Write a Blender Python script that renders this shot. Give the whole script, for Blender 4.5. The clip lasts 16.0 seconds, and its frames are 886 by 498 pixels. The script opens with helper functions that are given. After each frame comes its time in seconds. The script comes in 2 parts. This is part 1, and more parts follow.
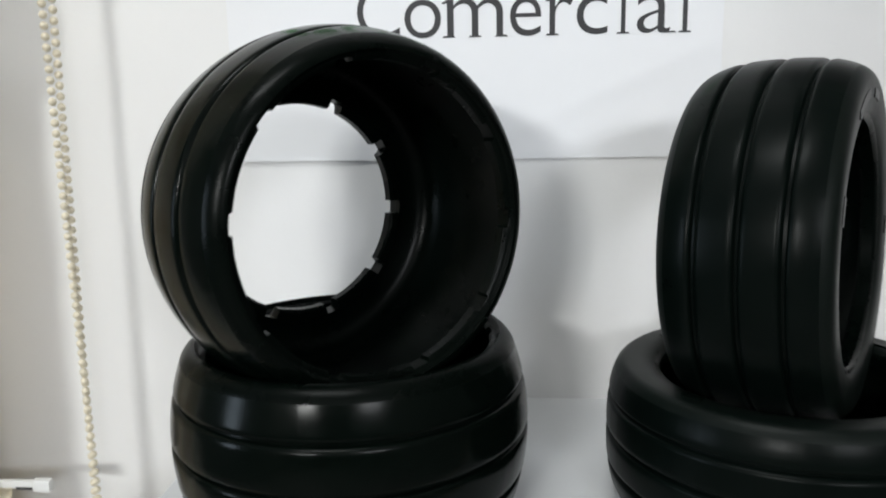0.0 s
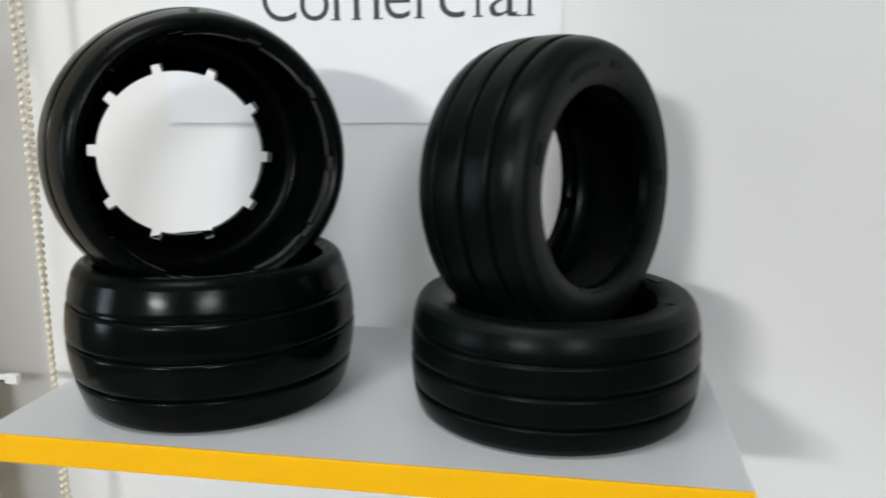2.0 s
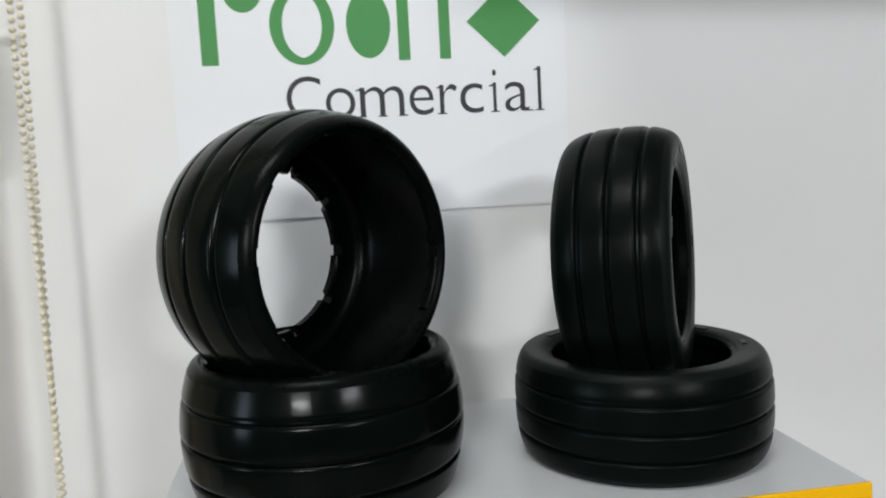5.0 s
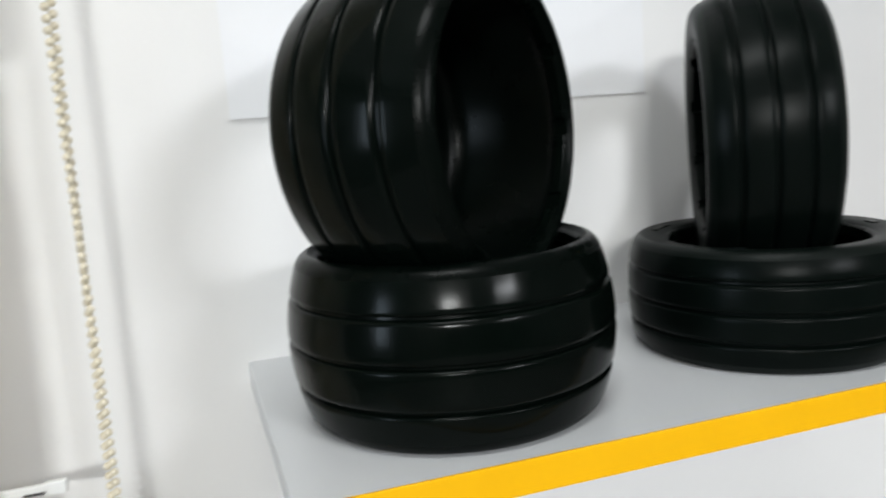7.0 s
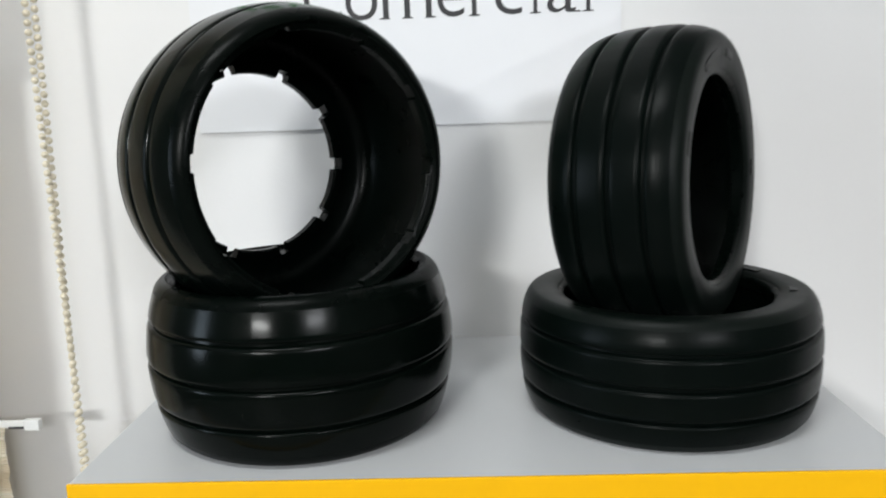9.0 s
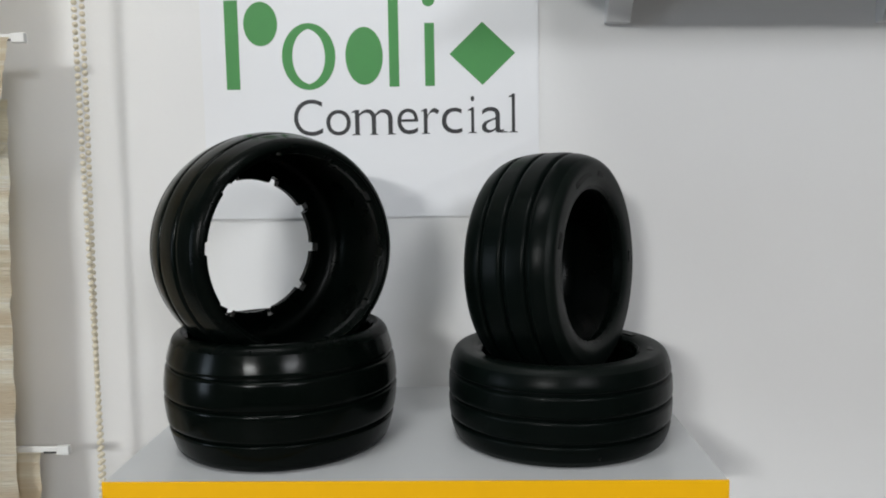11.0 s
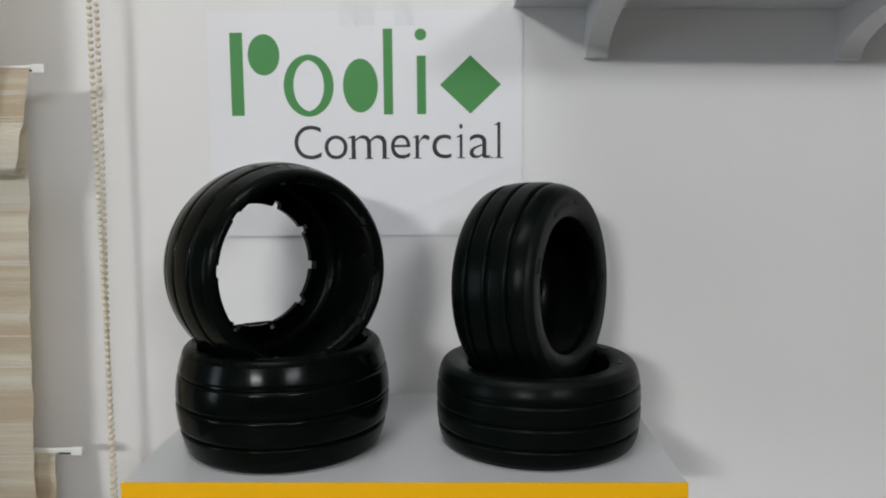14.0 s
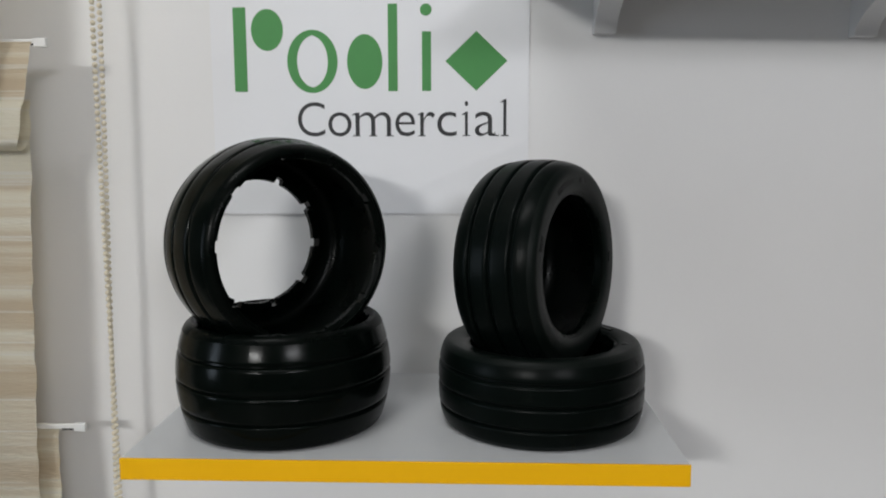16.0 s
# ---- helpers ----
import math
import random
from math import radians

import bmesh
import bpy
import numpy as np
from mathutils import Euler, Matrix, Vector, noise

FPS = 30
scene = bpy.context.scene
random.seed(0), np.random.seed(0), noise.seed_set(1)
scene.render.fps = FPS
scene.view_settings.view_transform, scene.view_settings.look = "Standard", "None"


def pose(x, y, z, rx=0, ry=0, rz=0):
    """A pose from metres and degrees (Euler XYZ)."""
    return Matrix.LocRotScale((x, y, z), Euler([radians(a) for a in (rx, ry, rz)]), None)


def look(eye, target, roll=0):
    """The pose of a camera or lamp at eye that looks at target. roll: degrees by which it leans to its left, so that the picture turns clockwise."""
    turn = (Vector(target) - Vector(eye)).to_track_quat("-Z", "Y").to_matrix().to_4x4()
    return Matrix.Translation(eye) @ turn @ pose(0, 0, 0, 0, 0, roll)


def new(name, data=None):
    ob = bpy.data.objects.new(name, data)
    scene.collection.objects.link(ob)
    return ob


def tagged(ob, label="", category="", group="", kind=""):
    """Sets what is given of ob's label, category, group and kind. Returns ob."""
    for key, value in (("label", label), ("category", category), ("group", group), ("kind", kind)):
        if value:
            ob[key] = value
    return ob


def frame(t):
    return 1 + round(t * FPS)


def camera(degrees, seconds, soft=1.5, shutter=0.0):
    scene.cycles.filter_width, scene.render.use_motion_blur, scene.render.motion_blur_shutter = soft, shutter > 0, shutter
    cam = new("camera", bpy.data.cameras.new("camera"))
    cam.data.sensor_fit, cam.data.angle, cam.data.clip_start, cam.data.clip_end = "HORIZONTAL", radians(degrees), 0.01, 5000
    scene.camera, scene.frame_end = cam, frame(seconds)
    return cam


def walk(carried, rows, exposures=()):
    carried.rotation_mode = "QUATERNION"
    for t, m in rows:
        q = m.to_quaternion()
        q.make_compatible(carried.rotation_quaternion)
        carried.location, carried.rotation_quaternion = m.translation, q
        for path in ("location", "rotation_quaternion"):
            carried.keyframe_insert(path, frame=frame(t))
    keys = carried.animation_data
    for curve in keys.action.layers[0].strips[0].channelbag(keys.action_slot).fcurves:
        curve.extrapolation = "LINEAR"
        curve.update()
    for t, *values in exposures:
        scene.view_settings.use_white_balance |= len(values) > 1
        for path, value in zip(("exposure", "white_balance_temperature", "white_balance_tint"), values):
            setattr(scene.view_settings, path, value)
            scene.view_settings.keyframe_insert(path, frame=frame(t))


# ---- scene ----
cam = camera(58.4, 16.0, soft=1.9, shutter=0.5)
PATH = [
    (0, (0.0357, -0.4911, 1.3958), (-0.1050, 1.4663, 1.0103), -1.07),
    (0.5, (-0.0039, -0.5222, 1.3899), (0.0625, 1.4371, 0.9943), 1.87),
    (1, (0.0299, -0.5513, 1.3912), (0.1048, 1.4147, 1.0313), 1.34),
    (1.5, (0.1009, -0.5606, 1.3807), (-0.1107, 1.3848, 0.9675), 1.71),
    (2, (0.1871, -0.5683, 1.3814), (-0.1659, 1.3588, 0.9793), -0.50),
    (2.5, (0.2456, -0.5878, 1.3903), (-0.1710, 1.3268, 0.9893), 0.01),
    (3, (0.2486, -0.6155, 1.4175), (-0.0706, 1.3300, 1.0808), -1.28),
    (3.5, (0.1693, -0.6390, 1.4408), (0.0342, 1.3225, 1.0745), -0.96),
    (3.7, (0.1407, -0.6522, 1.4346), (-0.0316, 1.3214, 1.1605), -1.05),
    (5.8, (-0.1104, -0.5536, 1.3744), (0.5204, 1.3298, 1.1406), -5.04),
    (6, (-0.1222, -0.5395, 1.3699), (0.5443, 1.3289, 1.1148), -5.34),
    (6.5, (-0.1395, -0.5184, 1.3545), (0.5842, 1.3282, 1.0972), -4.72),
    (7, (-0.1591, -0.5166, 1.3463), (0.4360, 1.3657, 1.0252), -4.18),
    (7.5, (-0.1147, -0.5200, 1.3481), (0.1370, 1.4327, 0.9964), -1.20),
    (8, (-0.0474, -0.5219, 1.3616), (-0.0700, 1.4255, 0.9064), -0.06),
    (8.5, (0.0203, -0.5383, 1.3638), (-0.0664, 1.4217, 0.9753), -1.49),
    (9, (0.0632, -0.5630, 1.3755), (-0.0163, 1.3992, 0.9967), -2.14),
    (9.5, (0.0832, -0.6036, 1.3840), (-0.0323, 1.3754, 1.1190), -1.73),
    (9.7, (0.0891, -0.6251, 1.3887), (0.0307, 1.3597, 1.1495), -1.90),
    (11.8, (0.1055, -0.7245, 1.4136), (0.0420, 1.2642, 1.2103), -0.34),
    (12, (0.1015, -0.7280, 1.4199), (0.0451, 1.2590, 1.1992), -0.17),
    (12.5, (0.1053, -0.7370, 1.4213), (0.0480, 1.2466, 1.1715), -0.28),
    (13, (0.1034, -0.7545, 1.4250), (0.0823, 1.2335, 1.2073), -0.26),
    (13.5, (0.1018, -0.7529, 1.4267), (0.0799, 1.2342, 1.2012), -0.24),
    (14, (0.1067, -0.7569, 1.4244), (0.0666, 1.2310, 1.2078), -0.45),
    (14.5, (0.1060, -0.7602, 1.4249), (0.0613, 1.2277, 1.2099), -0.33),
    (15, (0.1052, -0.7596, 1.4272), (0.0688, 1.2277, 1.2052), -0.62),
    (15.5, (0.1081, -0.7561, 1.4198), (0.0530, 1.2319, 1.2087), -0.28),
    (16, (0.1149, -0.7491, 1.4180), (0.0415, 1.2333, 1.1636), -0.14),
]
EXPOSURES = [(0.0, 0.0, 6500, 10), (3.7, -0.06, 6500, 10), (5.8, -0.22, 6500, 10), (6.5, -0.02, 6500, 10), (7.0, 0.12, 6500, 10), (9.5, 0.06, 6500, 10), (11.8, -0.49, 6540, 11.2), (16.0, -0.56, 6580, 12.0)]
walk(cam, [(t, look(eye, target, roll)) for t, eye, target, roll in PATH], EXPOSURES)

SHELF_Z = 1.20          # top of the display shelf
SHELF_X0, SHELF_X1 = -0.134, 0.266
SHELF_D, SHELF_T = 0.22, 0.015
ROOM_X0, ROOM_X1, ROOM_Y, ROOM_Z = -2.6, 2.8, -7.5, 2.75

# ---- world and lights ----
world = bpy.data.worlds.new("sky")
scene.world = world
world.use_nodes = True
wn = world.node_tree
sky = wn.nodes.new("ShaderNodeTexSky")
sky.sky_type = "NISHITA"
sky.sun_disc = False
sky.sun_elevation, sky.sun_rotation = radians(40), radians(120)
wn.links.new(sky.outputs[0], wn.nodes["Background"].inputs[0])
wn.nodes["Background"].inputs[1].default_value = 0.08


def area_lamp(name, eye, target, sx, sy, watts, colour):
    data = bpy.data.lights.new(name, "AREA")
    data.shape, data.size, data.size_y, data.energy, data.color = "RECTANGLE", sx, sy, watts, colour
    ob = new(name, data)
    ob.matrix_world = look(eye, target)
    return ob


# lamps under the three ceiling lights, and daylight in the opening of the left wall
LIGHTS = [(-1.55, -4.80, 115, 0.80, 0.14), (1.42, -3.75, 75, 0.85, 0.60), (-0.21, -0.75, 8.0, 0.60, 0.20)]
TINTS = [(0.98, 1.0, 0.985), (0.93, 0.96, 1.0), (0.96, 1.0, 1.0)]
for (lx, ly, watts, wide, deep), tint in zip(LIGHTS, TINTS):
    area_lamp("tube_lamp", (lx, ly, ROOM_Z - 0.115), (lx * 0.6, ly + 1.4, 1.2) if ly < -2 else (lx, ly, 0), wide, deep, watts, tint)
area_lamp("window_daylight", (ROOM_X0 - 0.02, -1.38, 1.55), (0, -1.35, 1.5), 0.5, 1.1, 16, (0.72, 0.86, 1.0))


# ---- materials ----
def material(name):
    mat = bpy.data.materials.new(name)
    mat.use_nodes = True
    nt = mat.node_tree
    return mat, nt, nt.nodes["Principled BSDF"]


def node(nt, kind, **values):
    n = nt.nodes.new(kind)
    for key, value in values.items():
        n.inputs[key].default_value = value
    return n


def surface(name, colour, rough, spread=0.06, scale=40.0, bump=0.1, fine=600.0, metal=0.0, spec=0.5, depth=0.0004, patchy=0.07):
    """Paint, rubber, plastic: two scales of change in colour and gloss, and a fine relief."""
    mat, nt, bsdf = material(name)
    where = node(nt, "ShaderNodeTexCoord")
    big = node(nt, "ShaderNodeTexNoise", Scale=scale, Detail=6.0, Roughness=0.6)
    small = node(nt, "ShaderNodeTexNoise", Scale=fine, Detail=4.0, Roughness=0.6)
    for n in (big, small):
        nt.links.new(where.outputs["Object"], n.inputs["Vector"])
    ramp = nt.nodes.new("ShaderNodeMapRange")
    ramp.inputs["To Min"].default_value, ramp.inputs["To Max"].default_value = 1 - spread, 1 + spread
    nt.links.new(big.outputs["Fac"], ramp.inputs["Value"])
    hue = node(nt, "ShaderNodeHueSaturation", Color=(*colour, 1))
    nt.links.new(ramp.outputs[0], hue.inputs["Value"])
    nt.links.new(hue.outputs[0], bsdf.inputs["Base Color"])
    gloss = nt.nodes.new("ShaderNodeMapRange")
    gloss.inputs["To Min"].default_value, gloss.inputs["To Max"].default_value = max(0.02, rough - patchy), min(1, rough + patchy)
    nt.links.new(big.outputs["Fac"], gloss.inputs["Value"])
    nt.links.new(gloss.outputs[0], bsdf.inputs["Roughness"])
    rel = node(nt, "ShaderNodeBump", Strength=bump, Distance=depth)
    nt.links.new(small.outputs["Fac"], rel.inputs["Height"])
    nt.links.new(rel.outputs[0], bsdf.inputs["Normal"])
    bsdf.inputs["Metallic"].default_value = metal
    bsdf.inputs["Specular IOR Level"].default_value = spec
    return mat


def woven(name, light, dark):
    """Hand-woven fabric in uneven horizontal stripes, with thick pale weft yarns."""
    mat, nt, bsdf = material(name)
    where = node(nt, "ShaderNodeTexCoord")

    def bands(scale, squash):
        m = nt.nodes.new("ShaderNodeMapping")
        m.inputs["Scale"].default_value = (squash, squash, scale)
        n = node(nt, "ShaderNodeTexNoise", Scale=1.0, Detail=3.0, Roughness=0.55)
        nt.links.new(where.outputs["Object"], m.inputs["Vector"])
        nt.links.new(m.outputs[0], n.inputs["Vector"])
        return n.outputs["Fac"]

    stripe = nt.nodes.new("ShaderNodeValToRGB")
    stripe.color_ramp.elements[0].position, stripe.color_ramp.elements[0].color = 0.40, (*dark, 1)
    stripe.color_ramp.elements[1].position, stripe.color_ramp.elements[1].color = 0.58, (*light, 1)
    nt.links.new(bands(46.0, 0.9), stripe.inputs[0])
    yarn = nt.nodes.new("ShaderNodeMapRange")
    yarn.inputs["From Min"].default_value, yarn.inputs["From Max"].default_value = 0.56, 0.66
    yarn.inputs["To Max"].default_value = 0.75
    nt.links.new(bands(210.0, 2.0), yarn.inputs["Value"])
    mix = nt.nodes.new("ShaderNodeMix")
    mix.data_type = "RGBA"
    mix.inputs["B"].default_value = (0.88, 0.86, 0.80, 1)
    nt.links.new(yarn.outputs[0], mix.inputs["Factor"])
    nt.links.new(stripe.outputs[0], mix.inputs["A"])
    nt.links.new(mix.outputs["Result"], bsdf.inputs["Base Color"])
    rel = node(nt, "ShaderNodeBump", Strength=0.7, Distance=0.0012)
    nt.links.new(bands(700.0, 90.0), rel.inputs["Height"])
    nt.links.new(rel.outputs[0], bsdf.inputs["Normal"])
    bsdf.inputs["Roughness"].default_value = 0.9
    bsdf.inputs["Specular IOR Level"].default_value = 0.15
    return mat


M_WALL = surface("wall_paint", (0.82, 0.815, 0.81), 0.55, 0.025, 5.0, 0.25, 260.0)
M_CEIL = surface("ceiling_paint", (0.80, 0.79, 0.77), 0.7, 0.03, 4.0, 0.2, 200.0)
M_FLOOR = surface("floor_tile", (0.27, 0.26, 0.25), 0.45, 0.10, 6.0, 0.1, 120.0)
M_FAR = surface("far_wall_paint", (0.16, 0.155, 0.15), 0.7, 0.05, 4.0, 0.2, 200.0)
M_BOARD = surface("grey_laminate", (0.60, 0.61, 0.62), 0.38, 0.03, 18.0, 0.06, 500.0)
M_YELLOW = surface("yellow_edging", (0.93, 0.485, 0.0), 0.5, 0.05, 30.0, 0.06, 500.0, spec=0.25)
M_BRACKET = surface("white_lacquer", (0.70, 0.70, 0.70), 0.45, 0.03, 25.0, 0.08, 400.0)
M_RUBBER = surface("black_rubber", (0.0012, 0.0026, 0.0019), 0.18, 0.35, 38.0, 0.07, 900.0, spec=0.09, depth=0.0002, patchy=0.08)
M_RUBBER_MATT = surface("matt_rubber", (0.0009, 0.0021, 0.0015), 0.29, 0.35, 45.0, 0.09, 900.0, spec=0.065, depth=0.0002, patchy=0.12)
M_RUBBER_WORN = surface("worn_rubber", (0.0016, 0.0032, 0.0026), 0.31, 0.30, 50.0, 0.10, 1100.0, spec=0.065, depth=0.0002, patchy=0.10)
M_RUBBER_DULL = surface("dull_rubber", (0.0026, 0.0048, 0.0038), 0.42, 0.30, 60.0, 0.16, 1200.0, spec=0.13, depth=0.0002)
M_PAPER = surface("printer_paper", (0.835, 0.84, 0.86), 0.6, 0.015, 12.0, 0.10, 900.0, depth=0.0002)
M_GREEN = surface("green_ink", (0.055, 0.27, 0.065), 0.55, 0.06, 60.0, 0.05, 900.0)
M_BLACK = surface("black_ink", (0.018, 0.018, 0.02), 0.5, 0.10, 60.0, 0.05, 900.0)
M_TAPE, _tn, _tb = material("clear_tape")
_clear, _gloss, _both = (node(_tn, "ShaderNodeBsdfTransparent"), node(_tn, "ShaderNodeBsdfGlossy", Roughness=0.09), node(_tn, "ShaderNodeMixShader", Fac=0.06))
_tn.links.new(_clear.outputs[0], _both.inputs[1])
_tn.links.new(_gloss.outputs[0], _both.inputs[2])
_tn.links.new(_both.outputs[0], _tn.nodes["Material Output"].inputs["Surface"])
M_FABRIC = woven("woven_fabric", (0.87, 0.83, 0.71), (0.70, 0.60, 0.45))
M_PLASTIC = surface("white_plastic", (0.78, 0.78, 0.76), 0.35, 0.03, 60.0, 0.05, 500.0)
M_BEAD = surface("cream_beads", (0.72, 0.65, 0.50), 0.35, 0.08, 160.0, 0.05, 500.0)
M_METAL = surface("painted_steel", (0.75, 0.75, 0.74), 0.4, 0.03, 20.0, 0.05, 300.0)
M_DARK = surface("dark_slot", (0.05, 0.05, 0.05), 0.6, 0.1, 60.0, 0.05, 300.0)

M_GLOW, _nt, _b = material("lamp_diffuser")
_b.inputs["Base Color"].default_value = (0.9, 0.9, 0.88, 1)
_b.inputs["Emission Color"].default_value = (1.0, 0.95, 0.88, 1)
_b.inputs["Emission Strength"].default_value = 4.0


# ---- mesh helpers ----
def link_mesh(name, bm, mat, smooth=None):
    bmesh.ops.recalc_face_normals(bm, faces=bm.faces)
    me = bpy.data.meshes.new(name)
    bm.to_mesh(me)
    bm.free()
    me.materials.append(mat)
    if smooth is not None:
        me.shade_smooth()
        me.set_sharp_from_angle(angle=radians(smooth))
    return new(name, me)


def part(name, bm, mat, parent, label="", smooth=None):
    ob = link_mesh(name, bm, mat, smooth)
    ob.parent = parent
    if label:
        tagged(ob, label)
    return ob


def box(bm, lo, hi, bevel=0.0):
    made = bmesh.ops.create_cube(bm, size=1.0)["verts"]
    mid = [(a + b) / 2 for a, b in zip(lo, hi)]
    size = [b - a for a, b in zip(lo, hi)]
    for v in made:
        v.co = Vector([m + c * s for m, c, s in zip(mid, v.co, size)])
    if bevel:
        edges = list({e for v in made for e in v.link_edges})
        bmesh.ops.bevel(bm, geom=edges, offset=bevel, segments=2, affect="EDGES", profile=0.6)
    return bm


def boxed(lo, hi, bevel=0.0):
    return box(bmesh.new(), lo, hi, bevel)


def empty(name, m=None):
    ob = new(name)
    ob.empty_display_size = 0.02
    if m is not None:
        ob.matrix_world = m
    return ob


def structure(name, lo, hi, mat, label, category):
    return tagged(link_mesh(name, boxed(lo, hi), mat), label, category, kind="structure")


# ---- the room ----
X0, X1, Y0, ZC = ROOM_X0, ROOM_X1, ROOM_Y, ROOM_Z
structure("floor", (X0 - 0.2, Y0 - 0.2, -0.15), (X1 + 0.2, 0.2, 0.0), M_FLOOR, "plain grey floor of the shop room", "floor")
structure("ceiling", (X0 - 0.2, Y0 - 0.2, ZC), (X1 + 0.2, 0.2, ZC + 0.15), M_CEIL, "white painted ceiling", "ceiling")
structure("wall_north", (X0 - 0.2, 0.0, 0.0), (X1 + 0.2, 0.2, ZC), M_WALL, "white painted wall behind the display shelf", "wall")
structure("wall_south", (X0 - 0.2, Y0 - 0.2, 0.0), (X1 + 0.2, Y0, ZC), M_FAR, "plain grey painted wall", "wall")
structure("wall_east", (X1, Y0, 0.0), (X1 + 0.2, 0.0, ZC), M_FAR, "plain grey painted wall", "wall")


def wall_with_opening():
    bm = bmesh.new()
    ya, yb, za, zb = -1.65, -1.1, 1.0, 2.1
    box(bm, (X0 - 0.2, Y0, 0), (X0, ya, ZC))
    box(bm, (X0 - 0.2, yb, 0), (X0, 0, ZC))
    box(bm, (X0 - 0.2, ya, 0), (X0, yb, za))
    box(bm, (X0 - 0.2, ya, zb), (X0, yb, ZC))
    return tagged(link_mesh("wall_west", bm, M_FAR), "plain grey painted wall with a window opening", "wall", kind="structure")


wall_with_opening()


def ceiling_light(x, y, wide):
    top = empty("ceiling_light", pose(x, y, ZC))
    bm = bmesh.new()
    e = wide / 2 + 0.04
    box(bm, (-e, -0.11, -0.05), (e, 0.11, 0.0), 0.006)
    box(bm, (-e, -0.11, -0.10), (0.015 - e, 0.11, -0.045), 0.003)
    box(bm, (e - 0.015, -0.11, -0.10), (e, 0.11, -0.045), 0.003)
    part("housing", bm, M_METAL, top)
    for dy in (-0.045, 0.045):
        bm = bmesh.new()
        bmesh.ops.create_cone(bm, cap_ends=True, segments=20, radius1=0.013, radius2=0.013, depth=wide,
                              matrix=pose(0, dy, -0.075, 0, 90, 0))
        part("tube", bm, M_GLOW, top, "glowing white fluorescent tube", 40)
    return tagged(top, "white steel ceiling fixture with two lit tubes", "ceiling light", "ceiling lights")


for lx, ly, _w, wide, _d in LIGHTS:
    ceiling_light(lx, ly, wide)


# ---- shelves ----
def shelf_board(parent, x0, x1, z):
    """Board with a coloured front edge; its top lies at z."""
    part("board", boxed((x0, -SHELF_D + 0.0012, z - SHELF_T), (x1, 0.0, z), 0.0006), M_BOARD, parent)
    part("edging", boxed((x0 - 0.0003, -SHELF_D - 0.0008, z - SHELF_T - 0.0004), (x1 + 0.0003, -SHELF_D + 0.0010, z + 0.0004), 0.0004),
         M_YELLOW, parent, "yellow plastic edge band")


def bracket(parent, x, z):
    """Flat wooden bracket with a hollow curved front; z is the underside of its board."""
    reach, drop, thick, tip = 0.17, 0.046, 0.020, 0.012
    bm = bmesh.new()
    outline = [(0.0, 0.0), (-reach, 0.0), (-reach, -0.006)]
    for i in range(1, 15):
        a = i / 14 * math.pi / 2
        outline.append((-tip - (reach - tip) * (1 - math.sin(a)), -0.006 - (drop - 0.006) * (1 - math.cos(a))))
    outline += [(0.0, -drop)]
    ring = [bm.verts.new((x, y, z + dz)) for y, dz in outline]
    face = bm.faces.new(ring)
    far = bmesh.ops.extrude_face_region(bm, geom=[face])["geom"]
    for v in far:
        if isinstance(v, bmesh.types.BMVert):
            v.co.x += thick
    return part("bracket", bm, M_BRACKET, parent, smooth=30)


display_shelf = empty("display_shelf", pose(0, 0, 0))
shelf_board(display_shelf, SHELF_X0, SHELF_X1, SHELF_Z)
tagged(display_shelf, "light grey laminate wall shelf with a bright yellow front edge", "shelf", "wall shelves")

upper_shelf = empty("wall_shelf", pose(0.1585, 0, 1.5672, 0, 1.1, 0))
shelf_board(upper_shelf, 0.0, 0.400, SHELF_T)
for bx in (0.0665, 0.2970):
    bracket(upper_shelf, bx, 0.0)
tagged(upper_shelf, "light grey wall shelf on two curved white brackets", "shelf", "wall shelves")


# ---- tyres ----
def columns(notches):
    """Angles round the tyre, denser at the sides of the bead's notches."""
    step = 360 / notches
    out = []
    for k in range(notches):
        base = k * step
        for d, cut in ((-3.9, 0), (-3.3, 1), (0.0, 1), (3.3, 1), (3.9, 0)):
            out.append((base + d, cut))
        for i in range(1, 9):
            out.append((base + 3.9 + (step - 7.8) * i / 9, 0))
    return out


def revolve(profile, cols, caps=None):
    """Open strip of (radius, axial) points turned about z. caps: in a notched column no radius is less than this, above and below."""
    bm = bmesh.new()
    rings = []
    for ang, cut in cols:
        c, s = math.cos(radians(ang)), math.sin(radians(ang))
        ring = []
        for r, a in profile:
            q = max(r, caps[0] if a > 0 else caps[1]) if (caps and cut) else r
            ring.append(bm.verts.new((q * c, q * s, a)))
        rings.append(ring)
    n = len(rings)
    for i in range(n):
        p, q = rings[i], rings[(i + 1) % n]
        for j in range(len(profile) - 1):
            bm.faces.new((p[j], q[j], q[j + 1], p[j + 1]))
    return bm


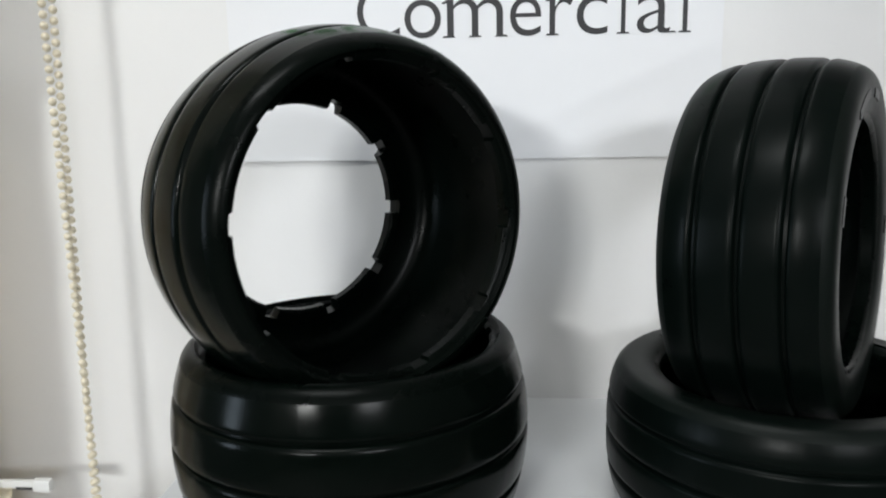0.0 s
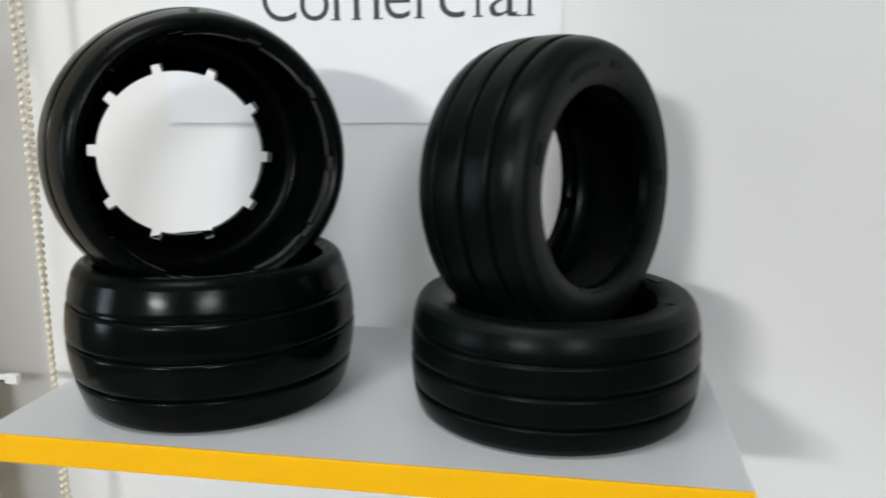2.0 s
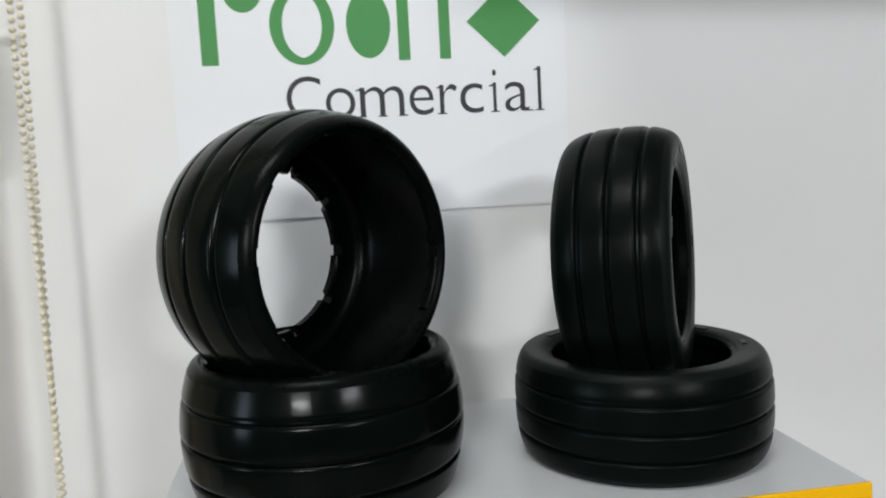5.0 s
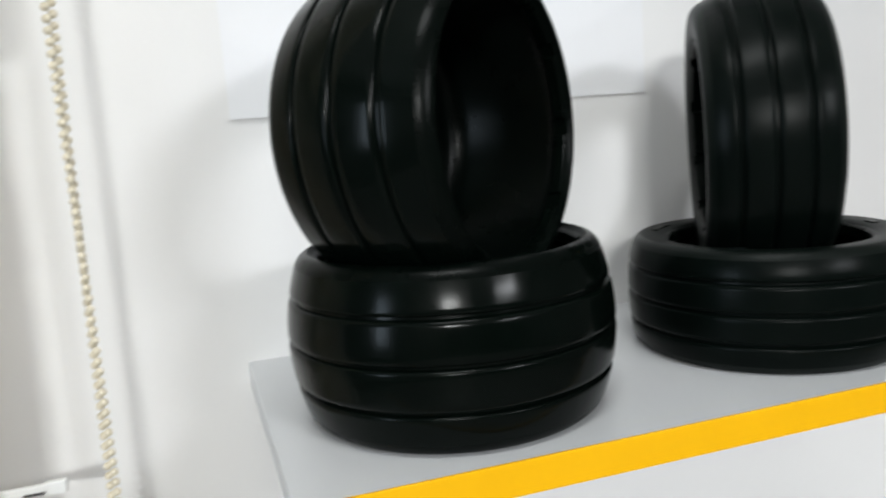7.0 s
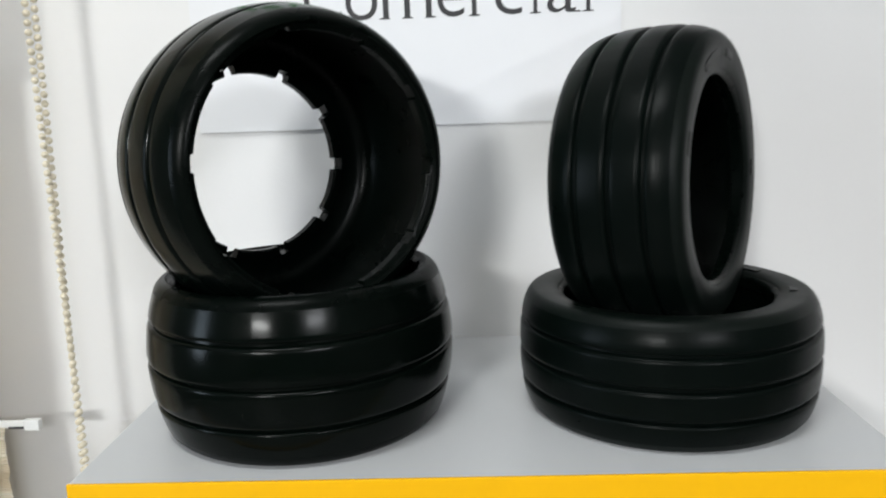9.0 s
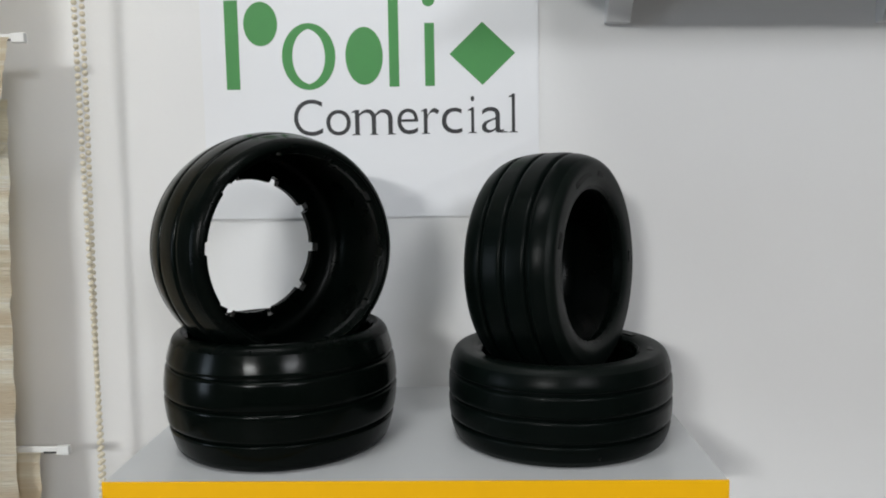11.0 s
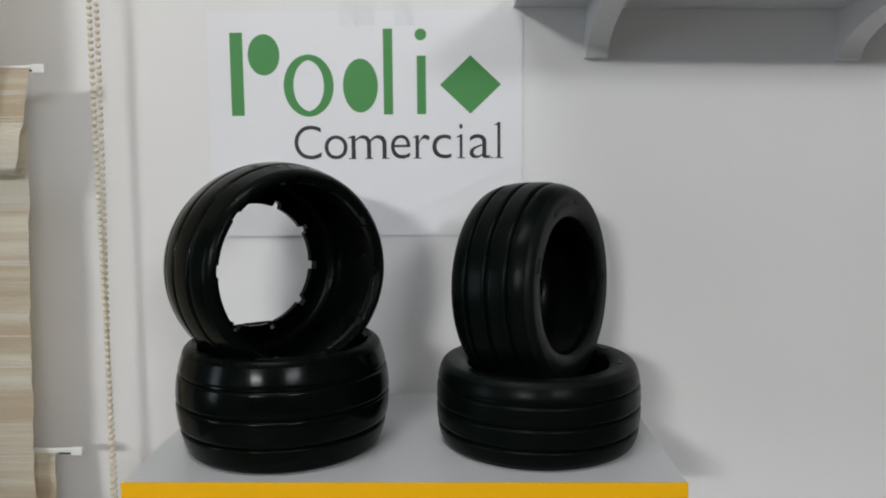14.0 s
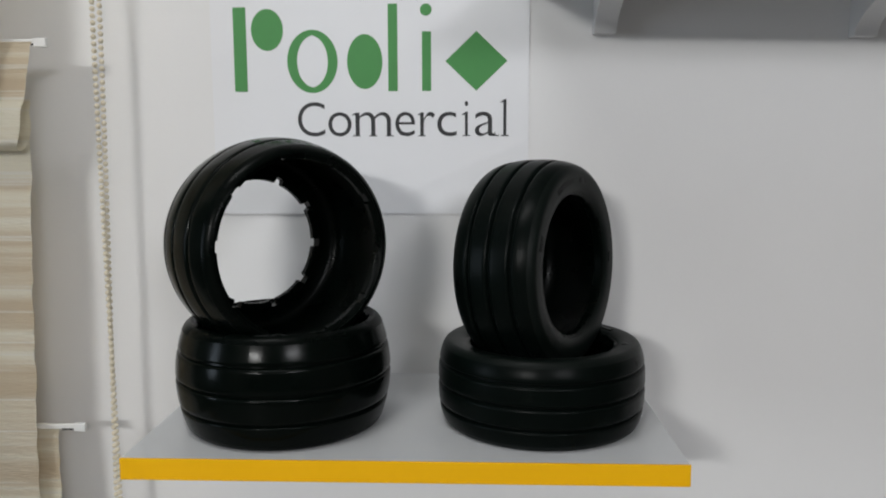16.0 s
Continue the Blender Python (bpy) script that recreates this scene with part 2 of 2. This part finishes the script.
def tyre_profiles(radius, width, drop, bead_up, bead_down, edged):
    """Tread, two sidewalls, two beads and the inside, as strips of (radius, axial). drop: how far the rounded tread falls to its side."""
    h = width / 2
    grooves = [-0.50 * h, 0.0, 0.50 * h]

    def crown(a):
        u = abs(a / h)
        if edged:
            return radius - 0.66 * drop * u * u - 0.34 * drop * (1 - math.sqrt(max(0.0, 1 - (max(0.0, u - 0.85) / 0.15) ** 2)))
        return radius - drop + drop * max(0.0, 1 - u ** 2.6) ** (1 / 2.2)

    end = 0.86 * h
    samples = [(-end + 2 * end * i / 26) for i in range(27)]
    samples = [a for a in samples if min(abs(a - g) for g in grooves) > 0.0034]
    for g in grooves:
        samples += [g - 0.0029, g - 0.0019, g - 0.0012, g - 0.0006, g + 0.0006, g + 0.0012, g + 0.0019, g + 0.0029]
    tread = []
    for a in sorted(samples):
        gap = min(abs(a - g) for g in grooves)
        deep = 0.0024 if gap < 0.001 else 0.0008 if gap < 0.0016 else 0.00025 if gap < 0.0024 else 0.0
        tread.append((crown(a) - deep, a))
    sides, beads, lips = [], [], []
    for sign, bead in ((1, bead_up), (-1, bead_down)):
        side = [(crown(h * u), h * u) for u in (0.86, 0.89, 0.92, 0.945, 0.965, 0.98, 0.99, 0.996, 1.0)]
        low = side[-1][0]
        side += [(low * 0.5 + (bead + 0.004) * 0.5, h - 0.0004), (bead + 0.0042, h - 0.0012), (bead + 0.0026, h - 0.0026)]
        ring = [(bead + 0.0026, h - 0.0026), (bead + 0.0010, h - 0.0031), (bead, h - 0.0042), (bead, h - 0.0090), (bead + 0.0012, h - 0.0104),
                (bead + 0.0050, h - 0.0098)]
        lip = [(bead + 0.0050, h - 0.0098), (bead + 0.0075, h - 0.0080), (0.5 * (bead + radius) - 0.001, h - 0.0068), (radius - 0.0125, h - 0.0085), (radius - 0.0095, h - 0.0120),
               (radius - 0.0070, h - 0.0200)]
        sides.append([(r, a * sign) for r, a in side])
        beads.append([(r, a * sign) for r, a in ring])
        lips.append([(r, a * sign) for r, a in lip])
    return tread, sides, beads, lips[0] + list(reversed(lips[1]))


def tyre(name, size, m, label, group, marks, worn):
    top = empty(name, m)
    radius, width, drop, bead_up, bead_down = size
    caps = (bead_up, bead_down + 0.0026) if worn else (bead_up + 0.0018, bead_down + 0.0051)
    tread, sides, beads, inner = tyre_profiles(*size, edged=not worn)
    cols = columns(10)
    part("tread", revolve(tread, cols), M_RUBBER_WORN if worn else M_RUBBER, top, smooth=48)
    part("inner_liner", revolve(inner, cols, caps), M_RUBBER_MATT, top, smooth=60)
    for side, ring in zip(sides, beads):
        part("sidewall", revolve(side, cols, None if worn else caps), M_RUBBER_DULL if worn else M_RUBBER_MATT, top, smooth=50)
        part("bead_ring", revolve(ring, cols, caps), M_RUBBER_MATT, top, "notched rubber bead", 40)
    h = width / 2
    for ang, spread in marks:
        # moulded pad on the sidewall
        bm = bmesh.new()
        n = max(2, int(spread / 3))
        rows = []
        for i in range(n + 1):
            t = radians(ang - spread / 2 + spread * i / n)
            rows.append([bm.verts.new((r * math.cos(t), r * math.sin(t), h + dz)) for r, dz in
                         ((0.0640, -0.0016), (0.0642, 0.0001), (0.0681, 0.0001), (0.0684, -0.0016))])
        for p, q in zip(rows, rows[1:]):
            for j in range(3):
                bm.faces.new((p[j], q[j], q[j + 1], p[j + 1]))
        for side in (rows[0], rows[-1]):
            bm.faces.new(side)
        part("moulded_mark", bm, M_RUBBER_MATT, top, "small raised black pad")
    return tagged(top, label, "tyre", group)


def standing(x, y, z, yaw, tilt, spin):
    """Axis (the tyre's own z) level along yaw degrees, raised by tilt degrees."""
    return Matrix.Translation((x, y, z)) @ Euler((0, radians(90 - tilt), radians(yaw))).to_matrix().to_4x4() @ pose(0, 0, 0, 0, 0, spin)


# radius, width, fall of the rounded tread, upper and lower bead radius
REAR = (0.0845, 0.0857, 0.0132, 0.0665, 0.0516)
REAR_TALL = (0.0834, 0.0875, 0.0136, 0.0660, 0.0506)
FRONT = (0.0822, 0.0670, 0.0095, 0.0571, 0.0515)
FRONT_TALL = (0.0825, 0.0688, 0.0118, 0.0549, 0.0560)
tyre("tyre", REAR, pose(-0.0354, -0.1315, SHELF_Z + REAR[1] / 2, 0, 0, 10),
     "wide black rubber slick tyre lying flat on the shelf", "lying tyres", [], False)
tyre("tyre", FRONT, pose(0.1703, -0.1240, SHELF_Z + FRONT[1] / 2, 0, 0, 8),
     "narrow black rubber slick tyre lying flat on the shelf", "lying tyres", [(-23.5, 8), (20, 10), (118, 20), (210, 8)], True)
tyre("tyre", REAR_TALL, standing(-0.0377, -0.1364, 1.3427, -49.6, 1.8, 13),
     "wide black rubber tyre standing upright on another tyre", "standing tyres", [], False)
tyre("tyre", FRONT_TALL, standing(0.1679, -0.1180, 1.3258, -31.3, 1.8, 0),
     "narrow black rubber tyre standing upright on another tyre", "standing tyres", [(198, 24), (170, 11), (90, 8), (250, 10)], True)


# ---- printed sign ----
PX0, PX1, PZ0, PZ1 = -0.1285, 0.1672, 1.3557, 1.5657


def paper_lift(x, z):
    """How far the sheet stands off the wall: slight waves, and its lower edge curling forward."""
    u, v = (x - PX0) / (PX1 - PX0), (z - PZ0) / (PZ1 - PZ0)
    wave = 0.0010 * (0.5 + 0.5 * noise.noise((u * 2.6, v * 2.2, 3.1)))
    for x0, z0, x1, z1, high in ((0.045, 1.372, 0.165, 1.424, 0.0004), (0.100, 1.360, 0.168, 1.398, 0.0003), (-0.128, 1.405, -0.040, 1.372, 0.0004)):
        along = max(0.0, min(1.0, ((x - x0) * (x1 - x0) + (z - z0) * (z1 - z0)) / ((x1 - x0) ** 2 + (z1 - z0) ** 2)))
        away = math.hypot(x - x0 - along * (x1 - x0), z - z0 - along * (z1 - z0))
        wave += high * math.exp(-(away / 0.0045) ** 2)
    return 0.0006 + wave + 0.0007 * max(0, 1 - v * 1.6) ** 3 * (0.55 + 0.45 * math.sin(5 * u + 1))


def paper_sheet():
    bm = bmesh.new()
    nx, nz = 100, 72
    grid = []
    for j in range(nz + 1):
        z = PZ0 + (PZ1 - PZ0) * j / nz
        xs = [PX0 + (PX1 - PX0) * i / nx for i in range(nx + 1)]
        grid.append([bm.verts.new((x, -paper_lift(x, z), z)) for x in xs])
    for j in range(nz):
        for i in range(nx):
            bm.faces.new((grid[j][i], grid[j][i + 1], grid[j + 1][i + 1], grid[j + 1][i]))
    return bm


sign = empty("paper_sign", pose(0, 0, 0))
part("sheet", paper_sheet(), M_PAPER, sign, smooth=40)


def inked(x, z):
    return Vector((x, -paper_lift(x, z) - 0.0003, z))


def plate(bm, outline):
    """Flat printed outline, cut fine enough to lie on the waving sheet."""
    bm.faces.new([bm.verts.new(inked(x, z)) for x, z in outline])


def ring_shape(bm, cx, cz, rx, rz, t, n=40):
    inner, outer = [], []
    for i in range(n):
        c, s = math.cos(2 * math.pi * i / n), math.sin(2 * math.pi * i / n)
        wide = t * (0.55 + 0.45 * abs(c))
        outer.append(bm.verts.new(inked(cx + rx * c, cz + rz * s)))
        inner.append(bm.verts.new(inked(cx + (rx - wide) * c, cz + (rz - wide) * s)))
    for i in range(n):
        k = (i + 1) % n
        bm.faces.new((outer[i], outer[k], inner[k], inner[i]))


BASE, MID = 1.4700, 1.5240     # foot and small height of the green shapes


def printed(kind, label, *shape):
    bm = bmesh.new()
    (ring_shape if kind == "ring" else plate)(bm, *shape)
    part("printed_shape", bm, M_GREEN, sign, "plain green printed " + label)


def bar(x0, x1, z0, z1):
    return [(x0, z0), (x1, z0), (x1, z1), (x0, z1)]


def oval(cx, cz, rx, rz, n=28):
    return [(cx + rx * math.cos(2 * math.pi * i / n), cz + rz * math.sin(2 * math.pi * i / n)) for i in range(n)]


printed("plate", "bar", bar(-0.1072, -0.0952, BASE, BASE + 0.0768))
printed("plate", "solid oval", oval(-0.0755, 1.5262, 0.0150, 0.0190))
printed("ring", "ring", -0.0338, 1.4974, 0.0236, 0.0288, 0.0092)
printed("plate", "solid oval", oval(0.0150, 1.4970, 0.0165, 0.0250))
printed("plate", "bar", bar(0.0368, 0.0455, BASE, BASE + 0.0790))
printed("plate", "bar", bar(0.0682, 0.0766, BASE, MID))
printed("plate", "dot", oval(0.0719, 1.5434, 0.0054, 0.0054))
printed("plate", "diamond", [(0.1184, BASE), (0.1470, BASE + 0.027), (0.1184, MID), (0.0898, BASE + 0.027)])

FOOT, SMALL, TALL = 1.4284, 1.4508, 1.4607      # foot, small and tall height of the black word
# letter, its left and right, its height, and the serifs: x from its left (0 to 1), at its foot or head
LETTERS = [("C", -0.0487, -0.0230, 1.4602, ()), ("o", -0.0201, 0.0018, SMALL, ()),
           ("m", 0.0055, 0.0388, SMALL, ((0.03, 0), (0.5, 0), (0.97, 0), (0.0, 1))), ("e", 0.0429, 0.0614, SMALL, ()),
           ("r", 0.0662, 0.0800, SMALL, ((0.12, 0), (0.06, 1))), ("c", 0.0821, 0.1002, SMALL, ()),
           ("i", 0.1077, 0.1109, TALL, ((0.5, 0), (0.1, 1))), ("a", 0.1172, 0.1366, SMALL, ((0.98, 0),)), ("l", 0.1436, 0.1464, 1.4620, ((0.5, 0), (0.1, 1)))]


def lettering(parent):
    """The black word in the built-in font, letter by letter at its printed width and height, with small serifs."""
    bm = bmesh.new()
    for letter, x0, x1, top, serifs in LETTERS:
        curve = bpy.data.curves.new("lettering", "FONT")
        curve.body, curve.offset, curve.resolution_u = letter, -0.007, 6
        ob = bpy.data.objects.new("lettering", curve)
        scene.collection.objects.link(ob)
        bpy.context.view_layer.update()
        me = bpy.data.meshes.new_from_object(ob.evaluated_get(bpy.context.evaluated_depsgraph_get()))
        bpy.data.objects.remove(ob)
        xs, ys = [v.co.x for v in me.vertices], [v.co.y for v in me.vertices]
        sx, sz = (x1 - x0) / (max(xs) - min(xs)), (top - FOOT) / (max(ys) - min(ys))
        left, low = min(xs), min(ys)
        for v in me.vertices:
            v.co = inked(x0 + (v.co.x - left) * sx, FOOT + (v.co.y - low) * sz)
        bm.from_mesh(me)
        for u, head in serifs:
            cx = x0 + (x1 - x0) * u
            head_z = SMALL if letter in "mri" else top
            if head:
                outline = [(cx - 0.0030, head_z - 0.0030), (cx + 0.0014, head_z - 0.0026), (cx + 0.0014, head_z - 0.0001), (cx - 0.0030, head_z - 0.0022)]
            else:
                outline = [(cx - 0.0040, FOOT), (cx + 0.0040, FOOT), (cx + 0.0030, FOOT + 0.0010), (cx - 0.0030, FOOT + 0.0010)]
            bm.faces.new([bm.verts.new(inked(x, z) + Vector((0, -0.0001, 0))) for x, z in outline])
    return part("lettering", bm, M_BLACK, parent, "black printed word")


lettering(sign)
tagged(sign, "white paper sheet printed in green and black, taped to the wall", "sign")


def tape(x, z):
    bm = bmesh.new()
    rows = []
    for i in range(7):
        u = i / 6
        rows.append([bm.verts.new((x - 0.009 + 0.018 * k / 6, -0.0030 - 0.0005 * math.sin(4 * u + k), z - 0.011 + 0.022 * u)) for k in range(7)])
    for p, q in zip(rows, rows[1:]):
        for j in range(6):
            bm.faces.new((p[j], p[j + 1], q[j + 1], q[j]))
    return tagged(link_mesh("tape_strip", bm, M_TAPE, 60), "glossy clear adhesive tape holding the paper", "tape", "tape strips")


# ---- roman blind ----
def sheet(profile, x_left, edge, steps=46):
    """Cloth along a (y, z) line, from x_left to the edge given by edge(z)."""
    bm = bmesh.new()
    path = []
    for (ya, za), (yb, zb) in zip(profile, profile[1:]):
        n = max(2, int(math.hypot(yb - ya, zb - za) / 0.004))
        path += [(ya + (yb - ya) * i / n, za + (zb - za) * i / n) for i in range(n)]
    path.append(profile[-1])
    rows = []
    for y, z in path:
        right = edge(z) + 0.0020 * noise.noise((0.3, y * 20, z * 75)) + 0.0010 * noise.noise((1.7, y * 20, z * 260))
        row = []
        for k in range(13):
            u = k / 12
            x = x_left + (right - x_left) * u
            wave = 0.0022 * noise.noise((x * 9, z * 14, y * 5 + 2))
            row.append(bm.verts.new((x, y + wave, z)))
        rows.append(row)
    for p, q in zip(rows, rows[1:]):
        for j in range(12):
            bm.faces.new((p[j], p[j + 1], q[j + 1], q[j]))
    bmesh.ops.solidify(bm, geom=bm.faces[:], thickness=0.0011)
    return bm


def arc_loop(yf, yb, z, n=8):
    r = (yb - yf) / 2
    return [(yf + r - r * math.cos(math.pi * i / n), z - r * math.sin(math.pi * i / n)) for i in range(n + 1)]


BLIND_L = -1.05
blind = empty("roman_blind", pose(0, 0, 0))
ROD_U, ROD_L = 1.508, 1.163
part("upper_cloth", sheet([(-0.112, 2.30), (-0.112, 1.480)] + arc_loop(-0.112, -0.095, 1.47), BLIND_L, lambda z: -0.287), M_FABRIC, blind, smooth=60)
part("fold", sheet([(-0.072, ROD_U), (-0.080, 1.49), (-0.088, 1.45)] + arc_loop(-0.088, -0.070, 1.425), BLIND_L,
                   lambda z: -0.2603 - 0.0085 * max(0, (ROD_U - z) / 0.083) ** 2.5), M_FABRIC, blind, smooth=60)
part("front_cloth", sheet([(-0.064, 1.46), (-0.072, 1.30), (-0.076, 1.15), (-0.078, 0.70)], BLIND_L, lambda z: -0.2690 - 0.026 * (1.46 - z)), M_FABRIC, blind, smooth=60)
part("fold", sheet([(-0.056, ROD_L), (-0.058, 1.13), (-0.060, 1.05)] + arc_loop(-0.060, -0.048, 1.02), BLIND_L,
                   lambda z: -0.2675), M_FABRIC, blind, smooth=60)
for rz, ry, tip in ((ROD_U, -0.069, -0.2478), (ROD_L, -0.056, -0.2410)):
    rod = part("rod", boxed((BLIND_L, ry - 0.0016, rz - 0.0024), (tip - 0.004, ry + 0.0016, rz + 0.0024), 0.0006), M_PLASTIC, blind, "white plastic rod")
    part("end_cap", boxed((tip - 0.011, ry - 0.0026, rz - 0.0044), (tip, ry + 0.0026, rz + 0.0034), 0.0009), M_PLASTIC, rod)
    part("slot", boxed((tip - 0.022, ry - 0.0020, rz - 0.0030), (tip - 0.0108, ry - 0.0008, rz - 0.0014)), M_DARK, rod, "dark slot")
part("head_rail", boxed((BLIND_L - 0.02, -0.12, 2.28), (-0.19, -0.012, 2.33), 0.003), M_PLASTIC, blind)
tagged(blind, "beige hand-woven roman blind with horizontal stripes, half raised", "blind")


def chain():
    top = empty("blind_chain", pose(-0.2075, -0.045, 2.28, 0, 0.6, 0))
    for side in (0, 1):
        bm = bmesh.new()
        z, k = 0.0, 0
        while z > -1.55:
            turn = side * math.pi + 0.2 - 5.2 * (z + 0.70)
            gap = 0.0027 + 0.0003 * math.sin(z * 7)
            at = (gap * math.cos(turn), gap * math.sin(turn), z - side * 0.0030)
            bmesh.ops.create_icosphere(bm, subdivisions=2, radius=0.0024, matrix=Matrix.Translation(at))
            z -= 0.0060
            k += 1
        cord = part("strand", bm, M_BEAD, top, smooth=180)
        cord["kind"] = "stuff"
    return tagged(top, "cream plastic ball chain loop hanging beside the blind", "chain")


chain()
for tx, tz in ((0.0051, 1.5625), (0.0204, 1.5632), (0.0573, 1.5622)):
    tape(tx, tz)
